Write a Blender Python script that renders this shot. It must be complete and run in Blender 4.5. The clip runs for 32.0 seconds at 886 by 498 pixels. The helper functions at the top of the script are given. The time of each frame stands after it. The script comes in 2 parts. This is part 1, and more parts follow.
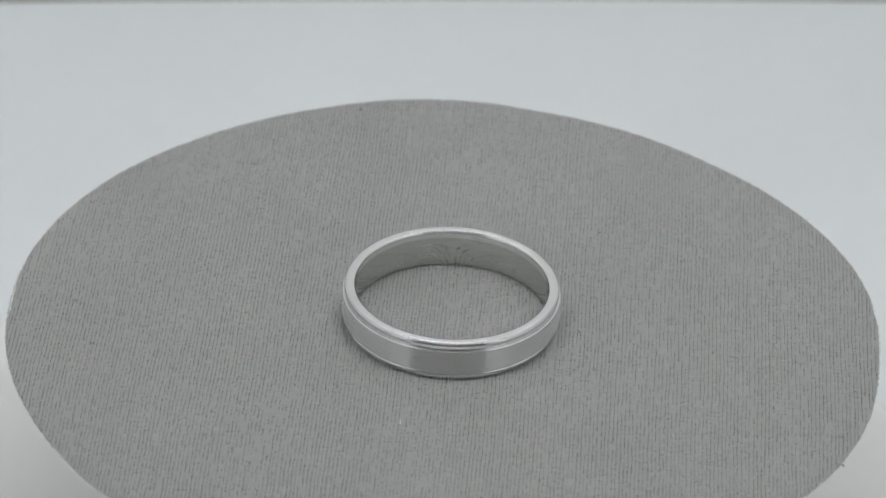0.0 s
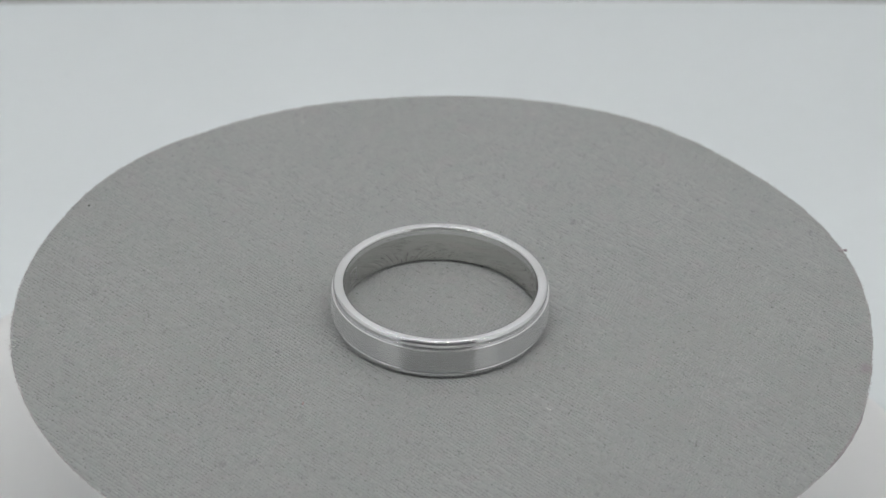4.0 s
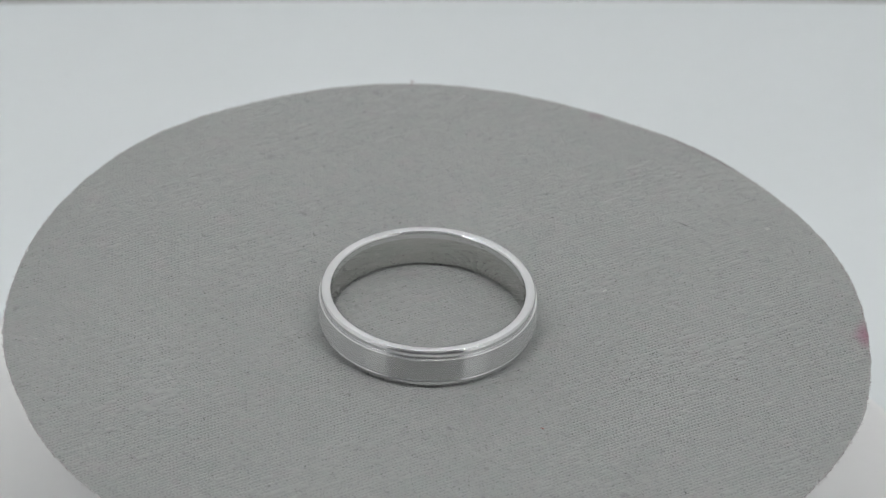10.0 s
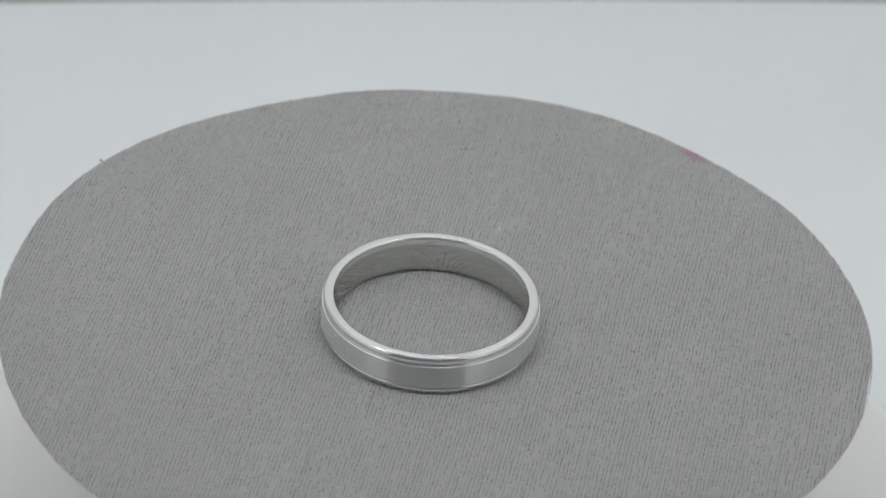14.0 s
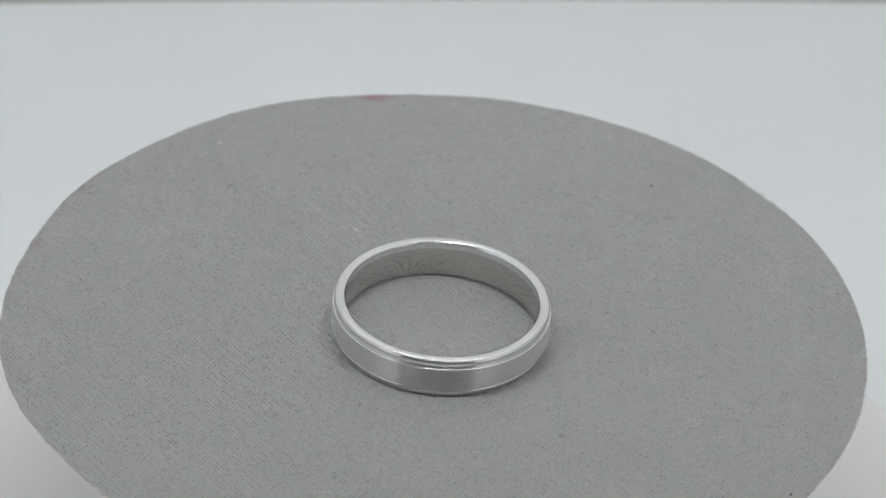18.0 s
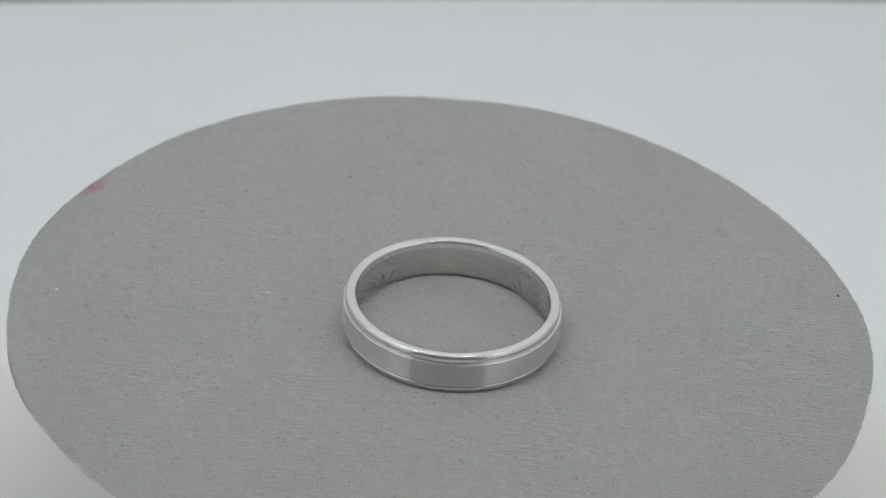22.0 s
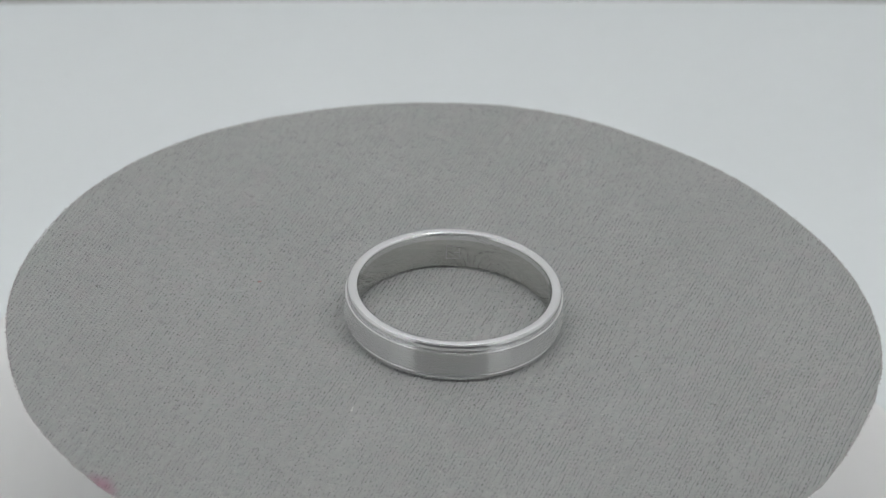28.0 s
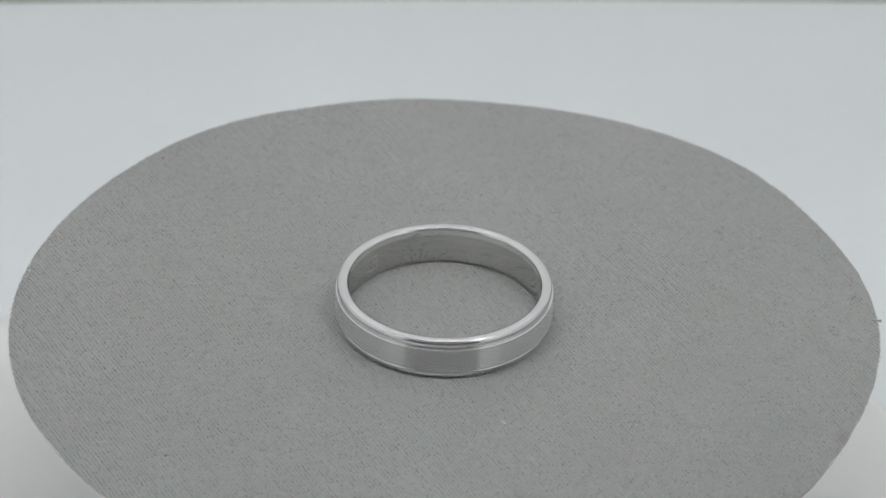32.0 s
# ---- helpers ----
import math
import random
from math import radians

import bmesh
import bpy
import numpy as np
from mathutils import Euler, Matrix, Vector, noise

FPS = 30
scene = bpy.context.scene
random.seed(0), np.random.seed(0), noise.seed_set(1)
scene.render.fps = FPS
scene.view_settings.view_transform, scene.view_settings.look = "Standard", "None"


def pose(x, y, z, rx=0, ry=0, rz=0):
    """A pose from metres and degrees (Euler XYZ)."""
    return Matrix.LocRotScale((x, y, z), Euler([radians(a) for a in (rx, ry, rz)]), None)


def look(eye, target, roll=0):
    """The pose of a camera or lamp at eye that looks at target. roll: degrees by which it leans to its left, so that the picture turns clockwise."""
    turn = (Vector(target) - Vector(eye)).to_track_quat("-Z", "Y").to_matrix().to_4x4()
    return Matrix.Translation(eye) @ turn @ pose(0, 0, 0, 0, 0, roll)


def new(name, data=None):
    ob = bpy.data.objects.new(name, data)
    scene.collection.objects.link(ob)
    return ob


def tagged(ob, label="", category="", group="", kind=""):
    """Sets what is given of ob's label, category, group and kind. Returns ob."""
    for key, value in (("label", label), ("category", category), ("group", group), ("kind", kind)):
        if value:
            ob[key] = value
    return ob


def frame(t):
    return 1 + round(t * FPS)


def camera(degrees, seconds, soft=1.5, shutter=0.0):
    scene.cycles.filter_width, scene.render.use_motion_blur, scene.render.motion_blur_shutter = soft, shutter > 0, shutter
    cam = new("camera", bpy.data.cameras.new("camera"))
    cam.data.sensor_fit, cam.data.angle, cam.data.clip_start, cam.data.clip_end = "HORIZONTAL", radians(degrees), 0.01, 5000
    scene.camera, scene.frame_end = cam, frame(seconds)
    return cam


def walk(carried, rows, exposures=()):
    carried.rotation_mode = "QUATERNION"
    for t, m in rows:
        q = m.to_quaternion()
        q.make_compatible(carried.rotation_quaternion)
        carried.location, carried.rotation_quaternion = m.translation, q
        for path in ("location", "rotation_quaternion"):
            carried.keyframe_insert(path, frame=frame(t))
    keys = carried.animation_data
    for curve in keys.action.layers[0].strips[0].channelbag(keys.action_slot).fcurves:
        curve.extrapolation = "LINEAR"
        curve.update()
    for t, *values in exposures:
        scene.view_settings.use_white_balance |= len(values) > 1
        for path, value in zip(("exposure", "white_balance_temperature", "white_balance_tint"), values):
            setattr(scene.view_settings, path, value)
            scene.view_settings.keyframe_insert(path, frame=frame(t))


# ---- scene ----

MM = 0.001
K = 1.07 * MM                      # plan units to metres (ring 21.4 mm across, 4.0 mm high)

# ---- camera: stands still before the open light box ----
EYE = Vector((0.0, -321.09 * K, 227.34 * K))
DIP, YAW = 0.5989, -0.0005
AIM = EYE + Vector((math.sin(YAW) * math.cos(DIP), math.cos(YAW) * math.cos(DIP), -math.sin(DIP)))
cam = camera(11.78, 32.0, soft=1.5)
cam.data.dof.use_dof = True        # a small, slightly open lens, focused on the ring
cam.data.dof.focus_distance = 0.417
cam.data.dof.aperture_fstop = 48.0
walk(cam, [(0.0, look(EYE, AIM, 3.26)), (32.0, look(EYE, AIM, 3.26))], exposures=[
    (0.0, -0.02), (3.0, -0.01), (7.0, 0.02), (11.0, 0.01), (14.0, 0.02), (19.0, 0.02), (21.0, 0.01), (23.0, -0.03), (25.0, -0.03), (28.0, -0.02), (32.0, -0.01)])

# ---- world: a dim room around the box ----
world = bpy.data.worlds.new("room_light")
scene.world = world
world.use_nodes = True
world.node_tree.nodes["Background"].inputs["Color"].default_value = (0.95, 0.95, 1.0, 1)
world.node_tree.nodes["Background"].inputs["Strength"].default_value = 0.12
LED_GLOW = 468.0

# ---- the turn of the platter ----
SPIN, SWAY_S, SWAY_C = 0.2142, -0.0013, -0.0088
TILT_X, TILT_Y = 0.0121, -0.0219
RING_X, RING_Y = 0.889, 0.917
RING_H = 3.90
SAG = 0.16                         # the cloth gives a little under the ring


def turn(t):
    """Radians by which the disc has turned at t seconds."""
    return SPIN * t + SWAY_S * math.sin(SPIN * t) + SWAY_C * (math.cos(SPIN * t) - 1)


# ---- materials ----
def material(name):
    m = bpy.data.materials.new(name)
    m.use_nodes = True
    nt = m.node_tree
    return m, nt, nt.nodes["Principled BSDF"]


def node(nt, kind, **props):
    n = nt.nodes.new(kind)
    for key, value in props.items():
        if key == "operation":
            n.operation = value
        elif key == "data_type":
            n.data_type = value
        elif key == "blend_type":
            n.blend_type = value
    return n


def put(nt, sock, value):
    if isinstance(value, bpy.types.NodeSocket):
        nt.links.new(value, sock)
    else:
        sock.default_value = value


def calc(nt, op, a, b=0.0, c=0.0):
    n = node(nt, "ShaderNodeMath", operation=op)
    put(nt, n.inputs[0], a)
    put(nt, n.inputs[1], b)
    put(nt, n.inputs[2], c)
    return n.outputs[0]


def noise_at(nt, vec, scale, detail=2.0, rough=0.5):
    n = node(nt, "ShaderNodeTexNoise")
    put(nt, n.inputs["Vector"], vec)
    n.inputs["Scale"].default_value = scale
    n.inputs["Detail"].default_value = detail
    n.inputs["Roughness"].default_value = rough
    return n.outputs["Fac"]


def blend(nt, fac, a, b, kind="MIX"):
    n = node(nt, "ShaderNodeMix", data_type="RGBA", blend_type=kind)
    put(nt, n.inputs[0], fac)
    put(nt, n.inputs[6], a)
    put(nt, n.inputs[7], b)
    return n.outputs[2]


def ramp(nt, fac, lo, hi):
    """0 below lo, 1 above hi, smooth between."""
    n = node(nt, "ShaderNodeMapRange")
    n.interpolation_type = "SMOOTHSTEP"
    put(nt, n.inputs["Value"], fac)
    n.inputs["From Min"].default_value, n.inputs["From Max"].default_value = lo, hi
    return n.outputs["Result"]


def coords(nt):
    return node(nt, "ShaderNodeTexCoord").outputs["Object"]


def bump(nt, bsdf, height, dist, strength=1.0):
    n = node(nt, "ShaderNodeBump")
    n.inputs["Strength"].default_value = strength
    n.inputs["Distance"].default_value = dist
    put(nt, n.inputs["Height"], height)
    nt.links.new(n.outputs["Normal"], bsdf.inputs["Normal"])


WALE = 0.37 * MM                   # spacing of the knitted ribs
LEAN = radians(88.2 - 90)          # their direction on the disc
COURSE = 0.37 * MM                 # spacing of the stitches along a rib
PIT_WIDE, PIT_LONG = 0.106, 0.66    # pits between stitches, as parts of a rib and of a course
PIT_DEEP = 0.078                   # their depth, plan units
PIT_SHUT = 0.08
WOBBLE = ((0.035, 0.31, 0.12), (0.014, 1.35, 0.53), (0.010, 4.1, 2.3))
FLOAT_SLOPE = 0.38                 # slant of the floats against the courses
STAIN = Vector((-19.8 * K, -34.0 * K, 0))
SMUDGE = Vector((22.6 * K, -31.8 * K, 0))


def fabric_material():
    m, nt, b = material("grey_knit")
    at = coords(nt)
    tone = blend(nt, ramp(nt, noise_at(nt, at, 900.0, 4.0, 0.6), 0.3, 0.7), (0.340, 0.347, 0.340, 1), (0.362, 0.368, 0.360, 1))
    tone = blend(nt, calc(nt, "MULTIPLY", ramp(nt, noise_at(nt, at, 70.0, 3.0), 0.4, 0.75), 0.15), tone, (0.34, 0.34, 0.345, 1))
    grain = ramp(nt, noise_at(nt, at, 3600.0, 2.0, 0.6), 0.25, 0.75)
    tone = blend(nt, calc(nt, "MULTIPLY", grain, 0.14), tone, (0.27, 0.275, 0.27, 1))
    tone = blend(nt, calc(nt, "MULTIPLY", ramp(nt, noise_at(nt, at, 2300.0, 2.0, 0.6), 0.6, 0.75), 0.20), tone, (0.46, 0.465, 0.455, 1))
    tone = blend(nt, ramp(nt, noise_at(nt, at, 1300.0, 3.0, 0.6), 0.3, 0.7), blend(nt, 0.06, tone, (0.2, 0.2, 0.205, 1)), blend(nt, 0.04, tone, (0.6, 0.6, 0.58, 1)))
    pill = ramp(nt, noise_at(nt, at, 560.0, 3.0, 0.65), 0.65, 0.72)
    tone = blend(nt, calc(nt, "MULTIPLY", pill, 0.50), tone, (0.2, 0.2, 0.205, 1))
    # uneven dye: faintly green and faintly pink patches
    tone = blend(nt, calc(nt, "MULTIPLY", ramp(nt, noise_at(nt, at, 420.0, 3.0, 0.6), 0.48, 0.66), 0.45), tone, (0.325, 0.352, 0.338, 1))
    tone = blend(nt, calc(nt, "MULTIPLY", ramp(nt, noise_at(nt, at, 330.0, 3.0, 0.6), 0.54, 0.70), 0.40), tone, (0.372, 0.348, 0.352, 1))
    # a dried pink stain at the rim
    for place, wide, deep, full, colour in ((STAIN, 1.25, 0.80, 0.85, (0.32, 0.17, 0.222, 1)), (SMUDGE, 0.55, 0.42, 0.55, (0.30, 0.24, 0.265, 1))):
        way = place.normalized()
        off = node(nt, "ShaderNodeVectorMath", operation="SUBTRACT")
        put(nt, off.inputs[0], at)
        off.inputs[1].default_value = place
        reach = []
        for axis, size in ((way, deep), (Vector((-way.y, way.x, 0)), wide)):
            dot = node(nt, "ShaderNodeVectorMath", operation="DOT_PRODUCT")
            put(nt, dot.inputs[0], off.outputs[0])
            dot.inputs[1].default_value = axis / size
            reach.append(calc(nt, "MULTIPLY", dot.outputs["Value"], dot.outputs["Value"]))
        wet = calc(nt, "SQRT", calc(nt, "ADD", *reach))
        wet = calc(nt, "MULTIPLY_ADD", noise_at(nt, at, 900.0, 3.0), 1.3 * MM, wet)
        wet = calc(nt, "SUBTRACT", 1.0, ramp(nt, wet, 0.9 * MM, 2.9 * MM))
        tone = blend(nt, calc(nt, "MULTIPLY", wet, full), tone, colour)
    put(nt, b.inputs["Base Color"], tone)
    b.inputs["Roughness"].default_value = 0.95
    b.inputs["Specular IOR Level"].default_value = 0.15
    b.inputs["Sheen Weight"].default_value = 0.12
    b.inputs["Subsurface Weight"].default_value = 0.9
    b.inputs["Subsurface Radius"].default_value = (1.0, 1.0, 1.0)
    b.inputs["Subsurface Scale"].default_value = 0.17 * MM
    bump(nt, b, noise_at(nt, at, 5200.0, 3.0, 0.7), 0.05 * MM, 0.3)
    return m


def plain_material(name, colour, rough, grain=600.0, spread=0.06, relief=0.02 * MM):
    m, nt, b = material(name)
    at = coords(nt)
    dark = tuple(c * (1 - spread) for c in colour)
    f = calc(nt, "MULTIPLY_ADD", noise_at(nt, at, grain, 4.0), 0.5, calc(nt, "MULTIPLY", noise_at(nt, at, grain / 30, 3.0), 0.5))
    put(nt, b.inputs["Base Color"], blend(nt, ramp(nt, f, 0.35, 0.65), (*dark, 1), (*colour, 1)))
    b.inputs["Roughness"].default_value = rough
    bump(nt, b, noise_at(nt, at, grain, 3.0), relief, 0.4)
    return m


def metal_material(name, rough, colour=(0.80, 0.80, 0.80)):
    m, nt, b = material(name)
    at = coords(nt)
    sep = node(nt, "ShaderNodeSeparateXYZ")
    put(nt, sep.inputs[0], at)
    streak = node(nt, "ShaderNodeCombineXYZ")
    put(nt, streak.inputs[2], calc(nt, "MULTIPLY", sep.outputs[2], 30.0))
    put(nt, streak.inputs[0], sep.outputs[0])
    put(nt, streak.inputs[1], sep.outputs[1])
    n = noise_at(nt, streak.outputs[0], 500.0, 3.0)
    b.inputs["Base Color"].default_value = (*colour, 1)
    b.inputs["Metallic"].default_value = 1.0
    put(nt, b.inputs["Roughness"], calc(nt, "MULTIPLY_ADD", n, rough * 0.3, rough * 0.85))
    return m


def satin_material():
    """Metal brushed round the band: it smears what it mirrors up and down only."""
    m, nt, b = material("satin_metal")
    g = node(nt, "ShaderNodeBsdfAnisotropic")
    g.distribution = "MULTI_GGX"
    g.inputs["Color"].default_value = (0.785, 0.785, 0.785, 1)
    g.inputs["Roughness"].default_value = 0.26
    g.inputs["Anisotropy"].default_value = 0.86
    tan = node(nt, "ShaderNodeTangent")
    tan.direction_type, tan.axis = "RADIAL", "Z"
    nt.links.new(tan.outputs[0], g.inputs["Tangent"])
    out = [n for n in nt.nodes if n.type == "OUTPUT_MATERIAL"][0]
    nt.links.new(g.outputs[0], out.inputs["Surface"])
    nt.nodes.remove(b)
    return m


def glow_material(name, colour, strength):
    m, nt, b = material(name)
    b.inputs["Base Color"].default_value = (*colour, 1)
    b.inputs["Emission Color"].default_value = (*colour, 1)
    b.inputs["Emission Strength"].default_value = strength
    return m


FABRIC = fabric_material()
WHITE = plain_material("white_sheet", (0.812, 0.850, 0.864), 0.6, spread=0.012, relief=0.004 * MM)
# light fall-off on the side walls, as a darker copy of box white
SIDE_WHITE = plain_material("dimmed_box_wall", (0.70, 0.70, 0.70), 0.8, grain=300.0, spread=0.03)
BOX_WHITE = plain_material("white_box_wall", (0.83, 0.83, 0.83), 0.5, grain=300.0, spread=0.03)
REFLECTOR_WHITE = plain_material("white_reflector", (0.93, 0.93, 0.93), 0.5, grain=300.0, spread=0.02)
TABLE_WHITE = plain_material("white_plastic", (0.84, 0.838, 0.835), 0.45, spread=0.01, relief=0.002 * MM)
DARK = plain_material("dark_seam", (0.38, 0.385, 0.38), 0.8)
ROOM = plain_material("room_paint", (0.5, 0.5, 0.5), 0.8, grain=40.0)
YARN = plain_material("mauve_yarn_ends", (0.54, 0.49, 0.50), 0.95, grain=2500.0, spread=0.30)
# shade inside the stitch pits, painted as a near-black colour
PIT_SHADE = plain_material("pit_shade", (0.050, 0.051, 0.053), 0.95, grain=3000.0)
FLOAT = plain_material("pale_filament", (0.47, 0.472, 0.465), 0.7, grain=3000.0, spread=0.2)
LIP = plain_material("mauve_rolled_cloth", (0.365, 0.335, 0.345), 0.95, grain=2500.0, spread=0.30)
PINK = plain_material("pink_thread", (0.50, 0.43, 0.45), 0.95, grain=2500.0, spread=0.25)
KNOT = plain_material("plum_yarn_knots", (0.22, 0.15, 0.175), 0.95, grain=2500.0, spread=0.45)
DUST_DARK = plain_material("dark_lint", (0.05, 0.045, 0.045), 0.9, grain=3000.0)
DUST_GREY = plain_material("grey_dust", (0.78, 0.81, 0.82), 0.9, grain=3000.0)
DUST_WHITE = plain_material("white_lint", (0.85, 0.85, 0.82), 0.9, grain=3000.0)
DUST_RED = plain_material("red_lint", (0.40, 0.08, 0.09), 0.9, grain=3000.0)
SATIN = satin_material()
POLISH = metal_material("polished_metal", 0.005, colour=(0.88, 0.88, 0.885))
BUFFED = metal_material("buffed_metal", 0.10, colour=(0.86, 0.86, 0.865))
# same metal, coloured darker for the shaded cloth that the inner wall mirrors
INNER = metal_material("shaded_inner_metal", 0.08, colour=(0.645, 0.638, 0.622))
ETCH = metal_material("etched_metal", 0.3, colour=(0.50, 0.50, 0.50))
CHIP = glow_material("led_light", (0.975, 0.985, 0.98), LED_GLOW)
STRIP = plain_material("led_strip_board", (0.75, 0.75, 0.74), 0.5)


# ---- building helpers ----
def mesh_object(name, bm, mat, smooth=False):
    me = bpy.data.meshes.new(name)
    bm.normal_update()
    bm.to_mesh(me)
    bm.free()
    me.materials.append(mat)
    if smooth:
        me.polygons.foreach_set("use_smooth", [True] * len(me.polygons))
    return new(name, me)


def part(name, bm, mat, parent, label="", smooth=False):
    ob = mesh_object(name, bm, mat, smooth)
    ob.parent = parent
    return tagged(ob, label)


def box(x0, x1, y0, y1, z0, z1, bevel=0.0):
    bm = bmesh.new()
    bmesh.ops.create_cube(bm, size=1.0)
    for v in bm.verts:
        v.co = Vector(((x0 + x1) / 2 + v.co.x * (x1 - x0), (y0 + y1) / 2 + v.co.y * (y1 - y0), (z0 + z1) / 2 + v.co.z * (z1 - z0)))
    if bevel:
        bmesh.ops.bevel(bm, geom=bm.edges[:], offset=bevel, segments=2, affect="EDGES")
    return bm


def add_box(bm, x0, x1, y0, y1, z0, z1):
    vs = [bm.verts.new((x, y, z)) for x in (x0, x1) for y in (y0, y1) for z in (z0, z1)]
    for q in ((0, 1, 3, 2), (4, 6, 7, 5), (0, 4, 5, 1), (2, 3, 7, 6), (0, 2, 6, 4), (1, 5, 7, 3)):
        bm.faces.new([vs[i] for i in q])


def lathe(profile, n=256):
    """A turned form from (radius, height) pairs."""
    bm = bmesh.new()
    rings = []
    for r, z in profile:
        rings.append([bm.verts.new((r * math.cos(2 * math.pi * i / n), r * math.sin(2 * math.pi * i / n), z)) for i in range(n)])
    for a, b in zip(rings, rings[1:]):
        for i in range(n):
            j = (i + 1) % n
            bm.faces.new((a[i], a[j], b[j], b[i]))
    return bm


# ---- the light box ----
FLOOR = -0.034
BACK_EDGE = 0.1182                 # where the white sheet ends


def structure(name, bm, mat, label):
    return tagged(mesh_object(name, bm, mat), label, kind="structure")


def light_box():
    x, y0, y1, top, t = 0.200, -0.262, 0.150, 0.300, 0.006
    # added unseen panels that put brighter strips into the band's reflection
    for name, s in (("reflector_left", -1), ("reflector_right", 1)):
        a, b = sorted((s * (x - 0.003), s * (x - 0.0005)))
        structure(name, box(a, b, y0, REFLECTOR_BACK, FLOOR + 0.002, top - 0.002), REFLECTOR_WHITE, "added bright white reflector panel at the front of the light box")
    structure("wall_left", box(-x - t, -x, y0, y1, FLOOR - t, top), SIDE_WHITE, "white side wall of a small photo light box")
    structure("wall_right", box(x, x + t, y0, y1, FLOOR - t, top), SIDE_WHITE, "white side wall of a small photo light box")
    structure("wall_back", box(-x - t, x + t, y1 + 0.0005, y1 + t, FLOOR - t, top), BOX_WHITE, "white back wall of a small photo light box")
    hole_x, hole_y0, hole_y1 = 0.140, HOLE_FRONT, LED_Y - 0.006
    lid = bmesh.new()
    for a, b, c, d in ((-x - t, x + t, hole_y1, y1 + t), (-x - t, x + t, y0, hole_y0), (-x - t, -hole_x, hole_y0, hole_y1), (hole_x, x + t, hole_y0, hole_y1)):
        add_box(lid, a, b, c, d, top + 0.0005, top + t)
    structure("ceiling", lid, BOX_WHITE, "white ceiling of the light box with a view hole")
    structure("floor", box(-x, x, y0, y1, FLOOR - t, FLOOR - 0.0015), DARK, "dark bottom board of the light box")


def room():
    structure("room_wall", box(-1.5, 1.5, -1.30, -1.25, -0.6, 1.6), ROOM, "plain grey wall of the dim room before the box")


def white_sheet():
    """The sheet that covers the floor of the box; its back edge bows a little."""
    bm = bmesh.new()
    nx, ny, t = 60, 24, 0.0008
    grid = []
    for j in range(ny + 1):
        row = []
        for i in range(nx + 1):
            x = -0.198 + 0.396 * i / nx
            back = BACK_EDGE + 0.112 * x - 0.27 * x * x
            y = -0.260 + (back + 0.260) * j / ny
            row.append(bm.verts.new((x, y, FLOOR)))
        grid.append(row)
    for j in range(ny):
        for i in range(nx):
            bm.faces.new((grid[j][i], grid[j][i + 1], grid[j + 1][i + 1], grid[j + 1][i]))
    bm.normal_update()
    bmesh.ops.solidify(bm, geom=bm.faces[:], thickness=t)
    ob = mesh_object("white_sheet", bm, WHITE)
    tagged(ob, "smooth white card covering the floor of the light box", "backdrop sheet", kind="structure")


def led_strip(y):
    top = new("led_strip")
    tagged(top, "strip of small bright white LEDs under the box ceiling", "light strip")
    top.location = (0.0, y, 0.2955)
    n, gap = 19, 0.0165
    part("board", box(-0.195, 0.195, -0.005, 0.005, 0.002, 0.0044), STRIP, top)
    chip = None
    for i in range(n):
        if chip is None:
            chip = part("led_chip", box(-0.0018, 0.0018, -0.0018, 0.0018, 0.0, 0.0016, 0.0003), CHIP, top, "glowing white LED chip")
            first = chip
        else:
            first = new("led_chip", chip.data)
            first.parent = top
            tagged(first, "glowing white LED chip")
        first.location = ((i - (n - 1) / 2) * gap, 0, 0)


LED_Y = -0.02
HOLE_FRONT = -0.150
REFLECTOR_BACK = -0.118                 # the added reflector panels on the side walls reach this far in
light_box()
room()
white_sheet()
led_strip(LED_Y)

# a faint speck on the sheet
speck = bmesh.new()
bmesh.ops.create_icosphere(speck, subdivisions=2, radius=0.00022)
for v in speck.verts:
    v.co.z *= 0.25
speck_ob = mesh_object("dust_speck", speck, DUST_GREY, smooth=True)
speck_ob.location = (-0.0467, 0.0955, FLOOR + 0.00006)
tagged(speck_ob, "tiny pale grey speck of dust on the white sheet", "dust")

# ---- turntable under the disc ----
stand = new("turntable")
tagged(stand, "white plastic turntable drum under the grey disc", "turntable")
plate = part("base", lathe([(0.0291, FLOOR + 0.0030), (0.0620, FLOOR + 0.0030), (0.0635, FLOOR + 0.0025), (0.0642, FLOOR + 0.0014), (0.0643, FLOOR + 0.0002), (0.0001, FLOOR + 0.0002)][::-1], 160), TABLE_WHITE, stand, "low round white base plate", smooth=True)
plate.location = (-0.003, -0.004, 0.0)
part("drum", lathe([(0.0001, FLOOR + 0.0002), (0.0285, FLOOR + 0.0002), (0.029, FLOOR + 0.001), (0.029, -0.0035), (0.0285, -0.0026), (0.0001, -0.0026)], 96), TABLE_WHITE, stand)

# ---- the fabric disc ----
EDGE_R = (39.724, 0.407, -0.007, 0.225, 0.131, 0.012, -0.066, 0.06, -0.017, -0.026, -0.006, -0.071, -0.023, -0.033, 0.013,
          -0.029, 0.034, -0.05, 0.043, 0.003, 0.02, 0.03, -0.023, -0.003, 0.016, -0.003, 0.022, -0.02, -0.007)
EDGE_Z = (-0.411, -0.066, 0.249, 0.169, -0.063, 0.096, -0.006, 0.113, -0.002, -0.012, 0.054, -0.041, 0.044, 0.032, 0.015)


def series(c, th):
    out = np.full_like(th, c[0])
    for k in range(1, (len(c) - 1) // 2 + 1):
        out = out + c[2 * k - 1] * np.cos(k * th) + c[2 * k] * np.sin(k * th)
    return out


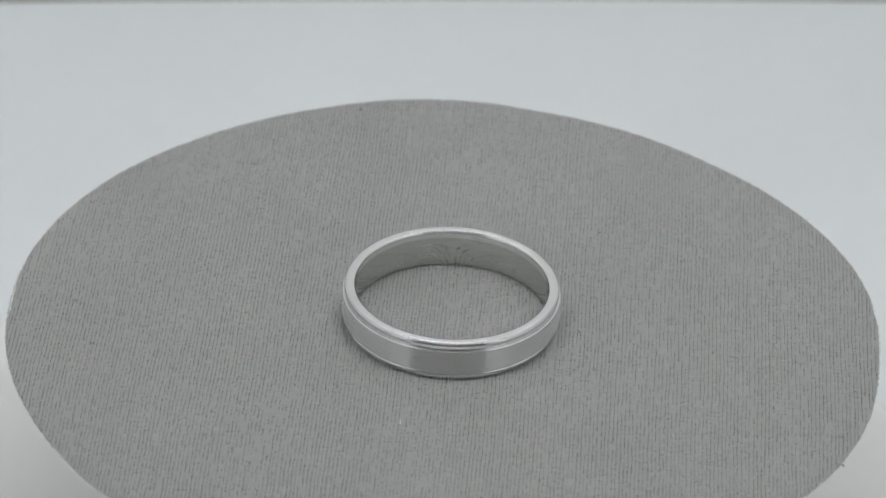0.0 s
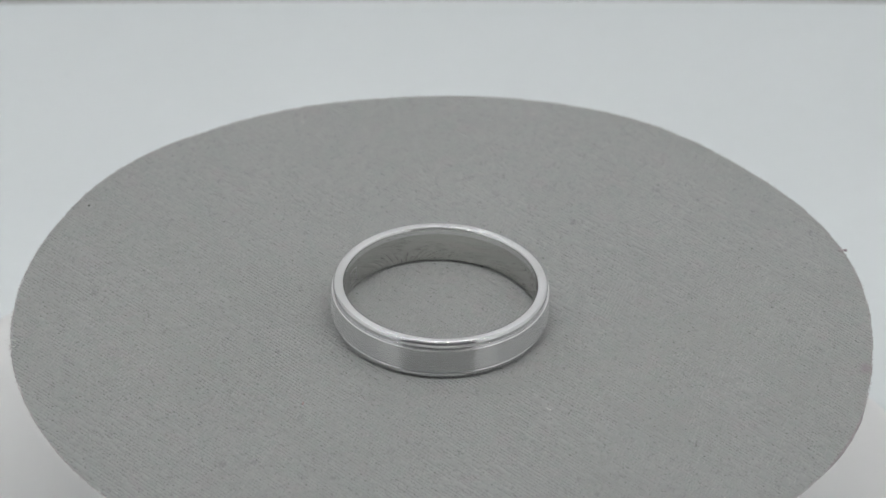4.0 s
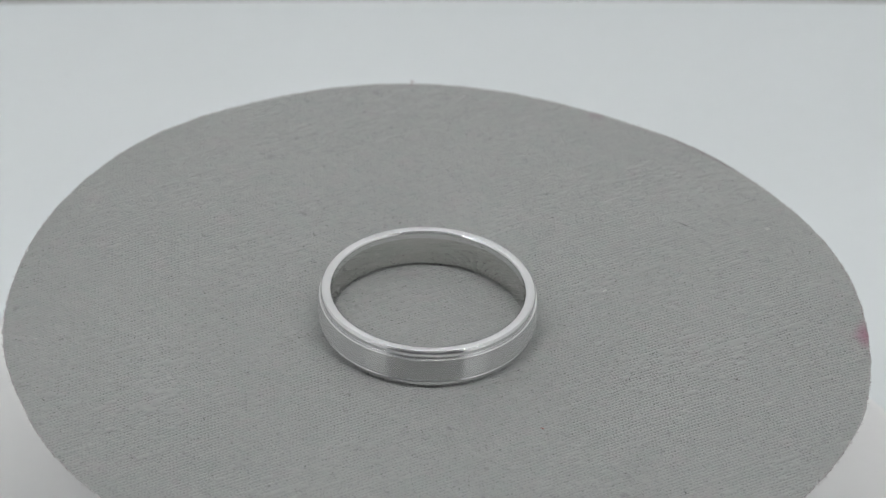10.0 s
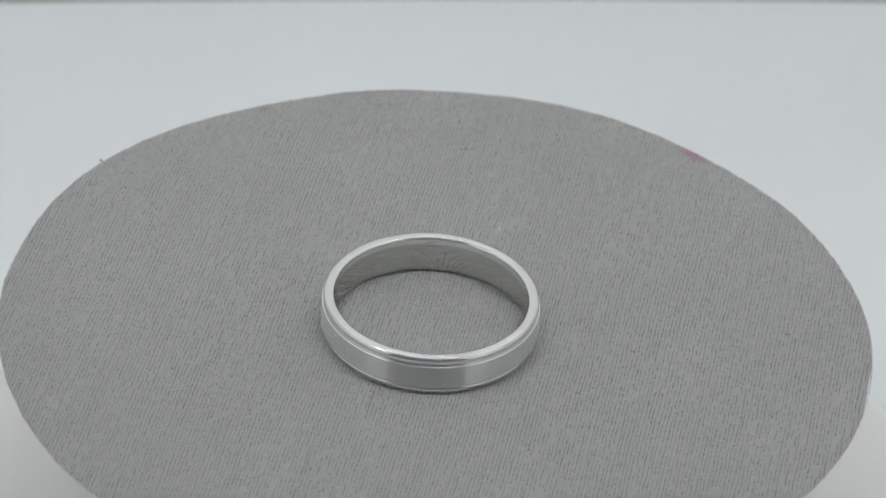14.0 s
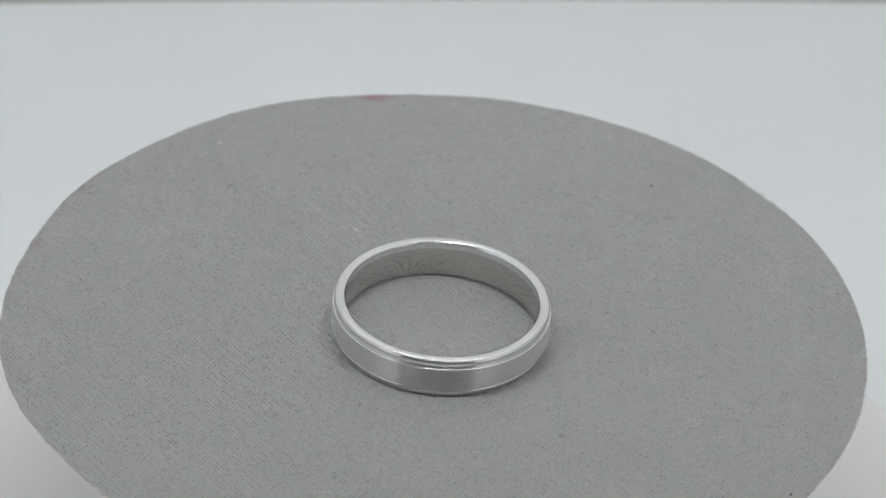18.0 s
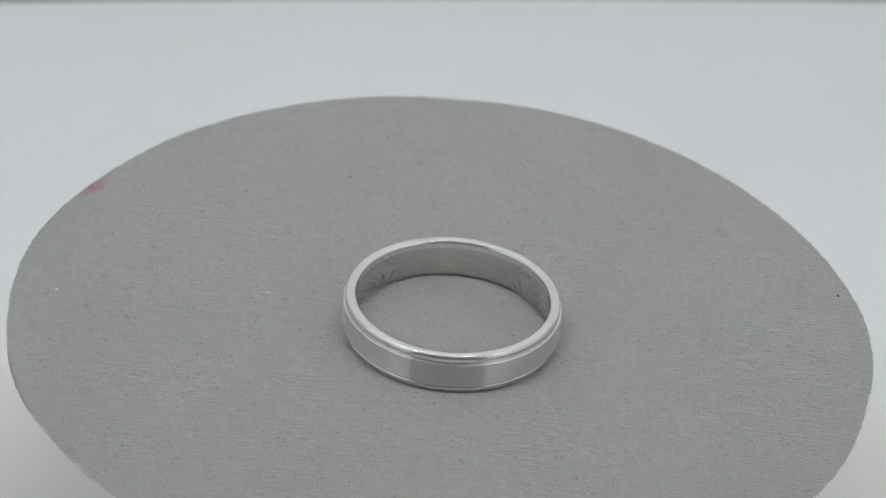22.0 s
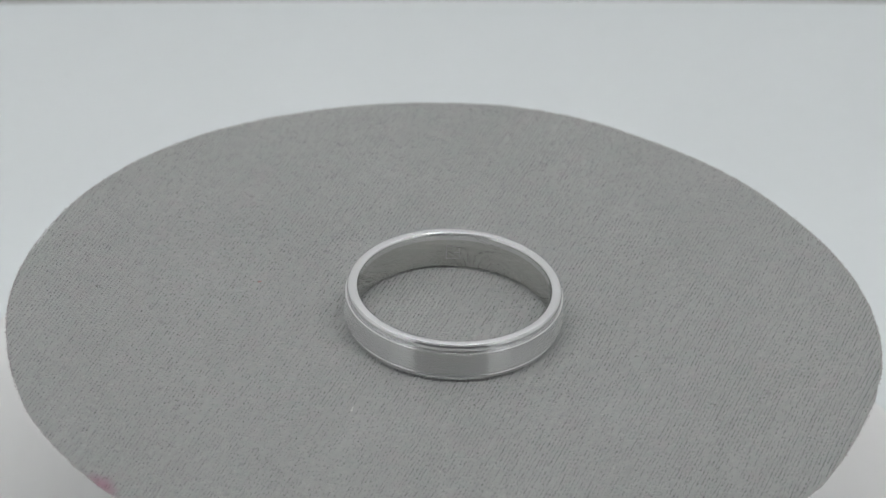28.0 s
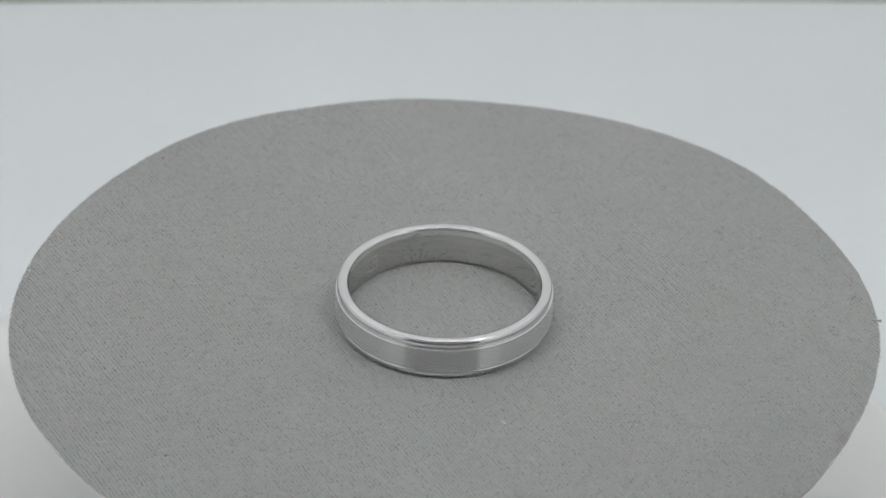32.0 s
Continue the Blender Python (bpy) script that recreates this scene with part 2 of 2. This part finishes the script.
def sheet_z(x, y):
    """Height of the disc's face, in plan units, at a place on it."""
    th, r = np.arctan2(y, x), np.hypot(x, y)
    return TILT_X * x + TILT_Y * y + series(EDGE_Z, th) * np.clip(r / series(EDGE_R, th), 0, 1.05) ** 4 - SAG * np.exp(-(r / 14.0) ** 2)


def fabric_disc():
    rng = np.random.default_rng(5)
    disc = new("fabric_disc")
    tagged(disc, "round grey knitted fabric disc with a cut edge and pink stain", "display pad")
    # ribs: four columns of points each; every stitch leaves a small steep-walled pit beside the rib
    wale, course = WALE / K, COURSE / K
    across = np.array((0.0, 0.03, 0.03 + PIT_WIDE, 0.06 + PIT_WIDE))
    n, per = len(across), 4
    th = np.linspace(-math.pi, math.pi, 7201)
    rr = series(EDGE_R, th) + np.array([0.07 * noise.noise((14 * math.cos(a), 14 * math.sin(a), 0.3)) + 0.09 * noise.noise((40 * math.cos(a), 40 * math.sin(a), 4.3)) for a in th])
    ex, ey = rr * np.cos(th - LEAN), rr * np.sin(th - LEAN)
    lo, hi = math.floor(ex.min() / wale), math.ceil(ex.max() / wale)
    rib = np.arange(lo, hi)
    first = math.floor(ey.min() / course) - 1
    rows = math.ceil(ey.max() / course) + 1 - first
    m = per * rows
    # how far each pit is open
    patch = np.array([[noise.noise((0.05 * g, 0.024 * j, 2.2)) + 0.6 * noise.noise((0.19 * g, 0.10 * j, 7.2)) for j in range(0, rows, 4)] for g in range(len(rib))])
    patch = np.repeat(patch, 4, 1)[:, :rows]
    chance = rng.random((len(rib), rows + 2))
    chance = 0.45 * chance[:, :-2] + 0.40 * chance[:, 1:-1] + 0.40 * chance[:, 2:] - 0.12
    opened = np.clip((chance + 0.26 * patch - PIT_SHUT) / 0.50, 0, 1)
    opened = np.repeat(opened, per, 1)
    sunk = opened.copy()
    sunk[:, 0::per] = sunk[:, per - 1::per] = 0
    cols = (rib[:, None] + across[None, :]).ravel() * wale
    gap = np.zeros((len(rib), n, m))
    gap[:, 1] = gap[:, 2] = PIT_DEEP * sunk
    gap = gap.reshape(-1, m)
    # open pits carry the painted shade on floor and end walls
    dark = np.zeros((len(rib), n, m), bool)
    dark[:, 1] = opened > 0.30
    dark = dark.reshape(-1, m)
    keep = (cols > ex.min() + 0.004) & (cols < ex.max() - 0.004)
    up, dn = ey >= 0, ey < 0
    o1, o2 = np.argsort(ex[up]), np.argsort(ex[dn])
    ytop = np.interp(cols, ex[up][o1], ey[up][o1])
    ybot = np.interp(cols, ex[dn][o2], ey[dn][o2])
    # each rib was cut a little longer or shorter
    ytop = ytop + np.repeat(rng.normal(0, 0.03, len(rib)), n) + rng.normal(0, 0.01, len(cols))
    ybot = ybot + np.repeat(rng.normal(0, 0.03, len(rib)), n) + rng.normal(0, 0.01, len(cols))
    # courses, staggered by half a stitch from rib to rib
    j = np.arange(m)
    Y = (first + j // per + np.array((0.0, 0.06, PIT_LONG, PIT_LONG + 0.06))[j % per]) * course
    stag = np.repeat(0.5 * (rib % 2), n) * course
    slip = np.repeat(rng.normal(0, 0.022, (len(rib), rows)), per, 1) + 0.10 * course * rng.normal(0, 1, (len(rib), 1))
    Y = Y[None, :] + stag[:, None] + np.repeat(slip, n, 0)
    beyond = (Y < ybot[:, None] + 0.12) | (Y > ytop[:, None] - 0.12)
    gap[beyond] = 0
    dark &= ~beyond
    Y = np.minimum(np.maximum(Y, ybot[:, None] + 0.00002 * j), ytop[:, None] - 0.00002 * j[::-1])
    X = np.repeat(cols[:, None], m, 1)
    X = X + sum(amp * np.sin(by * Y + bx * X) for amp, by, bx in WOBBLE)
    # no two pits are alike in place and width
    shift = np.cumsum(rng.normal(0, 0.035, (len(rib), rows)), 1)
    shift = shift - np.stack([np.convolve(row, np.ones(41) / 41, "same") for row in shift])
    shift = np.clip(shift, -0.12, 0.12) + rng.normal(0, 0.02, (len(rib), rows)) + rng.normal(0, 0.05, (len(rib), 1))
    wider = np.clip(rng.normal(0, 0.04, (len(rib), rows)), -0.07, 0.08) + 0.10 * (rng.random((len(rib), rows)) < 0.15)
    for c in range(n):
        X[c::n] += np.where(beyond[c::n], 0.0, wale * np.repeat(shift + (wider if c > 1 else 0), per, 1))
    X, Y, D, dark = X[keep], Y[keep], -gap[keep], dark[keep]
    gx, gy = X * math.cos(LEAN) - Y * math.sin(LEAN), X * math.sin(LEAN) + Y * math.cos(LEAN)
    Z = sheet_z(gx, gy) + D
    nc = len(X)
    top = np.stack([gx, gy, Z], -1).reshape(-1, 3)
    idx = np.arange(nc * m).reshape(nc, m)
    quads = np.stack([idx[:-1, :-1], idx[1:, :-1], idx[1:, 1:], idx[:-1, 1:]], -1).reshape(-1, 4)
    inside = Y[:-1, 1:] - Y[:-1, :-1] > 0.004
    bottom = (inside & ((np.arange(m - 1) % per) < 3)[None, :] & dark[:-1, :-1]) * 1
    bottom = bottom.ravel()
    # the cut side
    border = np.concatenate([idx[:, 0], idx[-1, 1:], idx[-2::-1, -1], idx[0, -2:0:-1]])
    low = top[border].copy()
    low[:, 2] -= 0.07
    low[:, :2] *= 0.998
    nb, base = len(border), nc * m
    a, b2 = np.arange(nb), (np.arange(nb) + 1) % nb
    side = np.stack([border[b2], border[a], base + a, base + b2], -1)
    verts = np.concatenate([top, low]) * K
    faces = np.concatenate([quads, side])
    me = bpy.data.meshes.new("knit_face")
    me.vertices.add(len(verts))
    me.vertices.foreach_set("co", verts.ravel())
    me.loops.add(faces.size)
    me.loops.foreach_set("vertex_index", faces.ravel().astype(np.int32))
    me.polygons.add(len(faces))
    me.polygons.foreach_set("loop_start", np.arange(0, faces.size, 4, dtype=np.int32))
    me.materials.append(FABRIC)
    me.materials.append(PIT_SHADE)
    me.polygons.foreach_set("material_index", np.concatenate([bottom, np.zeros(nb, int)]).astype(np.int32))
    me.update(calc_edges=True)
    face = new("knit_face", me)
    face.parent = disc
    # stiff card under the cloth
    bm = bmesh.new()
    ring = [bm.verts.new((36.5 * K * math.cos(a), 36.5 * K * math.sin(a), (float(sheet_z(np.array(36.5 * math.cos(a)), np.array(36.5 * math.sin(a)))) - 0.75) * K)) for a in np.linspace(0, 2 * math.pi, 97)[:-1]]
    bm.faces.new(ring)
    bm.normal_update()
    bmesh.ops.solidify(bm, geom=bm.faces[:], thickness=0.8 * MM)
    part("card_backing", bm, TABLE_WHITE, disc, "stiff white backing card")
    return disc


def floats(disc):
    """Thin filament floats that lie slanting across the ribs, one a stitch, worn away in places."""
    rng = np.random.default_rng(21)
    wale, course = WALE / K, COURSE / K
    gx, gy = np.meshgrid(np.arange(-112, 113), np.arange(-112, 113), indexing="ij")
    gx, gy = gx.ravel(), gy.ravel()
    x0, y0 = (gx + 0.35) * wale, (gy + 0.75 + 0.5 * (gx % 2)) * course
    patch = np.array([noise.noise((0.16 * a, 0.16 * b, 5.1)) + 0.5 * noise.noise((0.5 * a, 0.5 * b, 9.1)) for a, b in zip(x0, y0)])
    keep = (np.hypot(x0, y0) < 38.6) & (rng.random(len(x0)) < 0.46 + 0.55 * patch)
    x0, y0 = x0[keep], y0[keep]
    n = len(x0)
    span = wale * rng.uniform(0.9, 2.1, n)
    slope = FLOAT_SLOPE + rng.normal(0, 0.10, n)
    thick = rng.uniform(0.014, 0.026, n)
    verts = []
    for s, lift in ((0.0, -0.02), (0.5, 0.018), (1.0, -0.02)):
        cx, cy = x0 + s * span + rng.normal(0, 0.01, n), y0 + s * span * slope + rng.normal(0, 0.01, n)
        px, py = cx * math.cos(LEAN) - cy * math.sin(LEAN), cx * math.sin(LEAN) + cy * math.cos(LEAN)
        z = sheet_z(px, py) + lift
        for q in (0.5, 2.6, 4.7):
            verts.append(np.stack([px - thick * math.cos(q) * math.sin(LEAN + 0.36), py + thick * math.cos(q) * math.cos(LEAN + 0.36), z + thick * math.sin(q)], -1))
    verts = np.stack(verts, 1).reshape(-1, 3) * K
    faces = [(3 * a + b, 3 * a + (b + 1) % 3, 3 * a + 3 + (b + 1) % 3, 3 * a + 3 + b) for a in range(2) for b in range(3)]
    faces = (np.array(faces)[None] + 9 * np.arange(n)[:, None, None]).reshape(-1, 4)
    me = bpy.data.meshes.new("yarn_float")
    me.from_pydata(verts.tolist(), [], faces.tolist())
    me.materials.append(FLOAT)
    ob = new("yarn_float", me)
    ob.parent = disc
    tagged(ob, "fine pale filaments slanting across the ribs", kind="stuff")


def tuft(bm, at, way, length, thick, rng, bend=0.5):
    """One yarn end: a tapered, bent fibre of three joints."""
    way = Vector(way).normalized()
    side = way.orthogonal().normalized()
    at = Vector(at)
    rings = []
    for k in range(4):
        w = thick * (1 - 0.22 * k)
        c = at + way * length * k / 3
        up = way.cross(side)
        rings.append([bm.verts.new(c + (side * math.cos(q) + up * math.sin(q)) * w) for q in (0, 1.57, 3.14, 4.71)])
        way = (way + Vector(rng.normal(0, bend * 0.4, 3))).normalized()
        side = (side - way * side.dot(way)).normalized()
    for a, b in zip(rings, rings[1:]):
        for i in range(4):
            bm.faces.new((a[i], a[(i + 1) % 4], b[(i + 1) % 4], b[i]))
    bm.faces.new(rings[-1])
    bm.faces.new(rings[0][::-1])


KNOTTED = ((-2.85, -2.55), (-2.19, -1.71), (-1.43, -1.15), (2.86, 3.08))   # stretches of the rim with dark knots


def rolled_lip(disc):
    """A short stretch where the cut edge has rolled up into a soft mauve lip."""
    bm = bmesh.new()
    n, rings = 40, []
    for i in range(n + 1):
        th = -1.37 + 0.25 * i / n
        fat = 0.085 * math.sin(math.pi * i / n) ** 0.35 + 0.01 + 0.03 * noise.noise((0, 0, 0.7 * i))
        r = float(series(EDGE_R, np.array([th]))[0]) + 0.05 + 0.08 * noise.noise((0.25 * i, 3.0, 1.0))
        z = float(sheet_z(np.array(r * math.cos(th)), np.array(r * math.sin(th))))
        ring = []
        for q in np.linspace(0, 2 * math.pi, 9)[:-1]:
            rr = r + 1.3 * fat * math.cos(q)
            ring.append(bm.verts.new((rr * math.cos(th) * K, rr * math.sin(th) * K, (z + 0.55 * fat * math.sin(q)) * K)))
        rings.append(ring)
    for a, b in zip(rings, rings[1:]):
        for q in range(8):
            bm.faces.new((a[q], a[(q + 1) % 8], b[(q + 1) % 8], b[q]))
    bm.faces.new(rings[0][::-1])
    bm.faces.new(rings[-1])
    part("rolled_lip", bm, LIP, disc, "rolled mauve stretch of the cut edge", smooth=True)


def edge_fray(disc):
    """Short yarn ends along the cut: pale mauve fuzz all round, plum knots beside the stain and here and there."""
    for name, mat, seed, step, thick, reach, label in (
            ("frayed_edge", YARN, 8, 0.0010, 0.034, 0.14, "short pale mauve yarn ends along the cut edge"),
            ("edge_knots", KNOT, 9, 0.0070, 0.045, 0.11, "small dark plum yarn knots along the cut edge")):
        rng = np.random.default_rng(seed)
        bm = bmesh.new()
        th = -math.pi
        while th < math.pi:
            patch = noise.noise((3 * math.cos(th), 3 * math.sin(th), 1.7 + seed))
            chance = 0.6 + 0.5 * patch if mat == YARN else (0.75 if any(lo < th < hi for lo, hi in KNOTTED) else 0.4 * max(0.0, patch - 0.15))
            if rng.random() < chance:
                r = float(series(EDGE_R, np.array([th]))[0]) + rng.normal(-0.06, 0.05)
                x, y = r * math.cos(th), r * math.sin(th)
                z = float(sheet_z(np.array(x), np.array(y))) + 0.045 - 0.075 * rng.random()
                tuft(bm, (x * K, y * K, z * K), (math.cos(th) + rng.normal(0, 0.7), math.sin(th) + rng.normal(0, 0.7), rng.normal(-0.15, 0.3)),
                     reach * (0.5 + 0.9 * rng.random() ** 2) * K, thick * (0.6 + 0.6 * rng.random()) * K, rng)
            th += step * (0.5 + rng.random())
        tagged(part(name, bm, mat, disc, label), kind="stuff")


LINT = []


def lint(name, x, y, length, thick, angle, mat, label):
    rng = np.random.default_rng(int(abs(x * 100 + y)))
    bm = bmesh.new()
    z = float(sheet_z(np.array(x), np.array(y))) + 0.5 * thick
    tuft(bm, (x * K, y * K, z * K), (math.cos(angle), math.sin(angle), 0.05), length * K, thick * K, rng, 0.3)
    ob = mesh_object(name, bm, mat)
    LINT.append(tagged(ob, label + " lying on the grey knitted cloth", "lint", group="lint on the cloth"))


def loose_lint(disc):
    """Sparse short fibres over the whole face."""
    for name, mat, count, seed, size in (("grey_lint", DUST_DARK, 380, 3, 0.024), ("pale_lint", DUST_WHITE, 60, 4, 0.014)):
        rng = np.random.default_rng(seed)
        bm = bmesh.new()
        for _ in range(count):
            r, a = 38.5 * math.sqrt(rng.random()), rng.random() * 2 * math.pi
            x, y = r * math.cos(a), r * math.sin(a)
            if math.hypot(x - RING_X, y - RING_Y) < 10.4:
                continue
            z = float(sheet_z(np.array(x), np.array(y))) + 0.005
            q = rng.random() * 6.28
            tuft(bm, (x * K, y * K, z * K), (math.cos(q), math.sin(q), 0.05), (0.12 + 0.25 * rng.random()) * K, size * (0.6 + 0.8 * rng.random()) * K, rng, 0.8)
        tagged(part(name, bm, mat, disc, "fine loose fibres on the cloth"), kind="stuff")


disc = fabric_disc()
floats(disc)
edge_fray(disc)
rolled_lip(disc)
loose_lint(disc)
lint("lint_speck", -9.16, 37.04, 0.26, 0.11, 0.3, DUST_DARK, "small black speck")
lint("lint_speck", -20.09, -19.22, 0.25, 0.06, 1.0, DUST_DARK, "small dark speck")
lint("lint_speck", -31.45, -5.9, 0.22, 0.07, 2.0, DUST_DARK, "small dark speck")
lint("lint_fibre", 2.0, -28.75, 0.85, 0.036, 0.45, DUST_DARK, "short dark fibre")
lint("lint_fibre", -1.78, -35.5, 0.70, 0.055, 1.52, DUST_WHITE, "short white fibre")
lint("lint_fibre", -3.05, -16.2, 0.55, 0.055, 1.37, DUST_WHITE, "short white fibre")
lint("lint_fibre", -28.95, 25.75, 1.1, 0.03, 2.2, DUST_WHITE, "thin pale fibre at the rim")
lint("lint_fibre", -29.55, 25.15, 0.9, 0.03, 2.6, DUST_WHITE, "thin pale fibre at the rim")
lint("lint_fibre", -17.87, 0.17, 0.35, 0.045, 0.8, DUST_RED, "short red fibre")


def loose_thread(disc):
    """A pulled mauve thread that stands out from the rim."""
    rng = np.random.default_rng(2)
    bm = bmesh.new()
    at = Vector((THREAD[0] * K, THREAD[1] * K, (float(sheet_z(np.array(THREAD[0]), np.array(THREAD[1]))) + 0.04) * K))
    out = Vector((at.x, at.y, 0)).normalized()
    side = Vector((-out.y, out.x, 0))
    tuft(bm, at - out * 0.5 * K, out - side * 0.15, 0.80 * K, 0.12 * K, rng, 0.25)
    tuft(bm, at + out * 0.1 * K - side * 0.05 * K, out * 0.6 - side, 0.32 * K, 0.11 * K, rng, 0.3)
    part("loose_thread", bm, PINK, disc, "pulled mauve thread at the rim")


THREAD = (36.0, -18.6)
loose_thread(disc)


# ---- the ring ----
def ring_profile():
    """Upper polished edge, satin band and lower edge, as (radius, height) pairs in plan units."""
    rim = []
    for i in range(25):
        a = math.pi * i / 24
        c, s = math.cos(a), math.sin(a)
        soft = 0.72 if c > 0 else 0.72 + 0.2 * c
        rim.append((9.335 + 0.495 * math.copysign(abs(c) ** soft, c), RING_H - 0.55 + 0.55 * s ** soft))
    shoulder = [(10.0, 0.92), (9.994, 0.86), (9.978, 0.82), (9.95, 0.79), (9.91, 0.772), (9.87, 0.768), (9.68, 0.768)]
    neck = [(9.68, 0.768), (9.69, 0.74), (9.74, 0.70), (9.79, 0.66), (9.82, 0.60)]
    step = [(r, RING_H - z) for r, z in shoulder]
    upper = [(r, RING_H - z) for r, z in neck] + rim + [(8.84, RING_H - 0.74)]
    band = [(10.0, RING_H - 0.92), (10.0, 0.92)]
    lower = [(9.15, 0.012), (9.28, 0.0)] + [(r + (0.07 if 9.5 < r < 9.86 else 0.0), RING_H - z) for r, z in step[:-1] + upper if r > 9.36][::-1]
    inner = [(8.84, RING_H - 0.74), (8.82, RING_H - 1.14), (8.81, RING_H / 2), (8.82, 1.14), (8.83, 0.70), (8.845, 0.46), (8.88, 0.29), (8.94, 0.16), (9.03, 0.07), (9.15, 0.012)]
    return upper, step, band, lower, inner


def wedding_ring():
    top = new("wedding_ring")
    tagged(top, "polished white metal wedding band with satin centre and stepped edges", "ring")
    upper, step, band, lower, inner = ring_profile()
    for name, prof, mat, label in (("upper_edge", upper, POLISH, "mirror-polished stepped edge"), ("shoulder", step, BUFFED, "softly polished rounded shoulder"),
                                   ("centre_band", band, SATIN, "satin-brushed centre band"),
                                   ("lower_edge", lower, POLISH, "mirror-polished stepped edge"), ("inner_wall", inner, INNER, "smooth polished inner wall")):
        pts = [(r * K, z * K) for r, z in prof]
        bm = lathe(pts, 384)
        bmesh.ops.recalc_face_normals(bm, faces=bm.faces[:])
        ob = part(name, bm, mat, top, label, smooth=True)
        ob.data.set_sharp_from_angle(angle=radians(32))
    # stamped square and worn stamp strokes on the inner wall
    stamp = bmesh.new()

    def stroke(a0, a1, z0, z1):
        r = 8.80 * K
        n = 4
        vs = [[stamp.verts.new((rr * math.cos(a0 + (a1 - a0) * i / n), rr * math.sin(a0 + (a1 - a0) * i / n), z * K)) for i in range(n + 1)] for rr, z in ((r, z0), (r, z1))]
        for i in range(n):
            stamp.faces.new((vs[0][i], vs[0][i + 1], vs[1][i + 1], vs[1][i]))
    c, w, h, t = STAMP_A, 0.072, 0.70, 0.04
    zc = 1.80
    stroke(c - w, c + w, zc + h - t, zc + h)
    stroke(c - w, c + w, zc - h, zc - h + t)
    stroke(c - w, c - w + t / 9, zc - h, zc + h)
    stroke(c + w - t / 9, c + w, zc - h, zc + h)
    stroke(c - w, c - w * 0.2, zc - 0.02, zc + t - 0.02)
    stamp.normal_update()
    bmesh.ops.solidify(stamp, geom=stamp.faces[:], thickness=0.012 * K)
    part("stamp", stamp, ETCH, top, "faint stamped square outline")
    return top


STAMP_A = radians(108.5)
ring = wedding_ring()


# ---- what moves ----
def motions():
    """The disc turns on its axis, and the ring on it."""
    turns, rides = [], []
    base_z = TILT_X * RING_X + TILT_Y * RING_Y - SAG + 0.01
    seat = Matrix.Translation((RING_X * K, RING_Y * K, base_z * K)) @ Matrix(((1, 0, -TILT_X, 0), (0, 1, -TILT_Y, 0), (TILT_X, TILT_Y, 1, 0), (0, 0, 0, 1))).to_quaternion().to_matrix().to_4x4()
    for i in range(65):
        t = i * 0.5
        spin = Matrix.Rotation(turn(t), 4, "Z")
        turns.append((t, spin))
        rides.append((t, spin @ seat))
    walk(disc, turns)
    walk(ring, rides)
    for ob in LINT:
        walk(ob, turns)


motions()
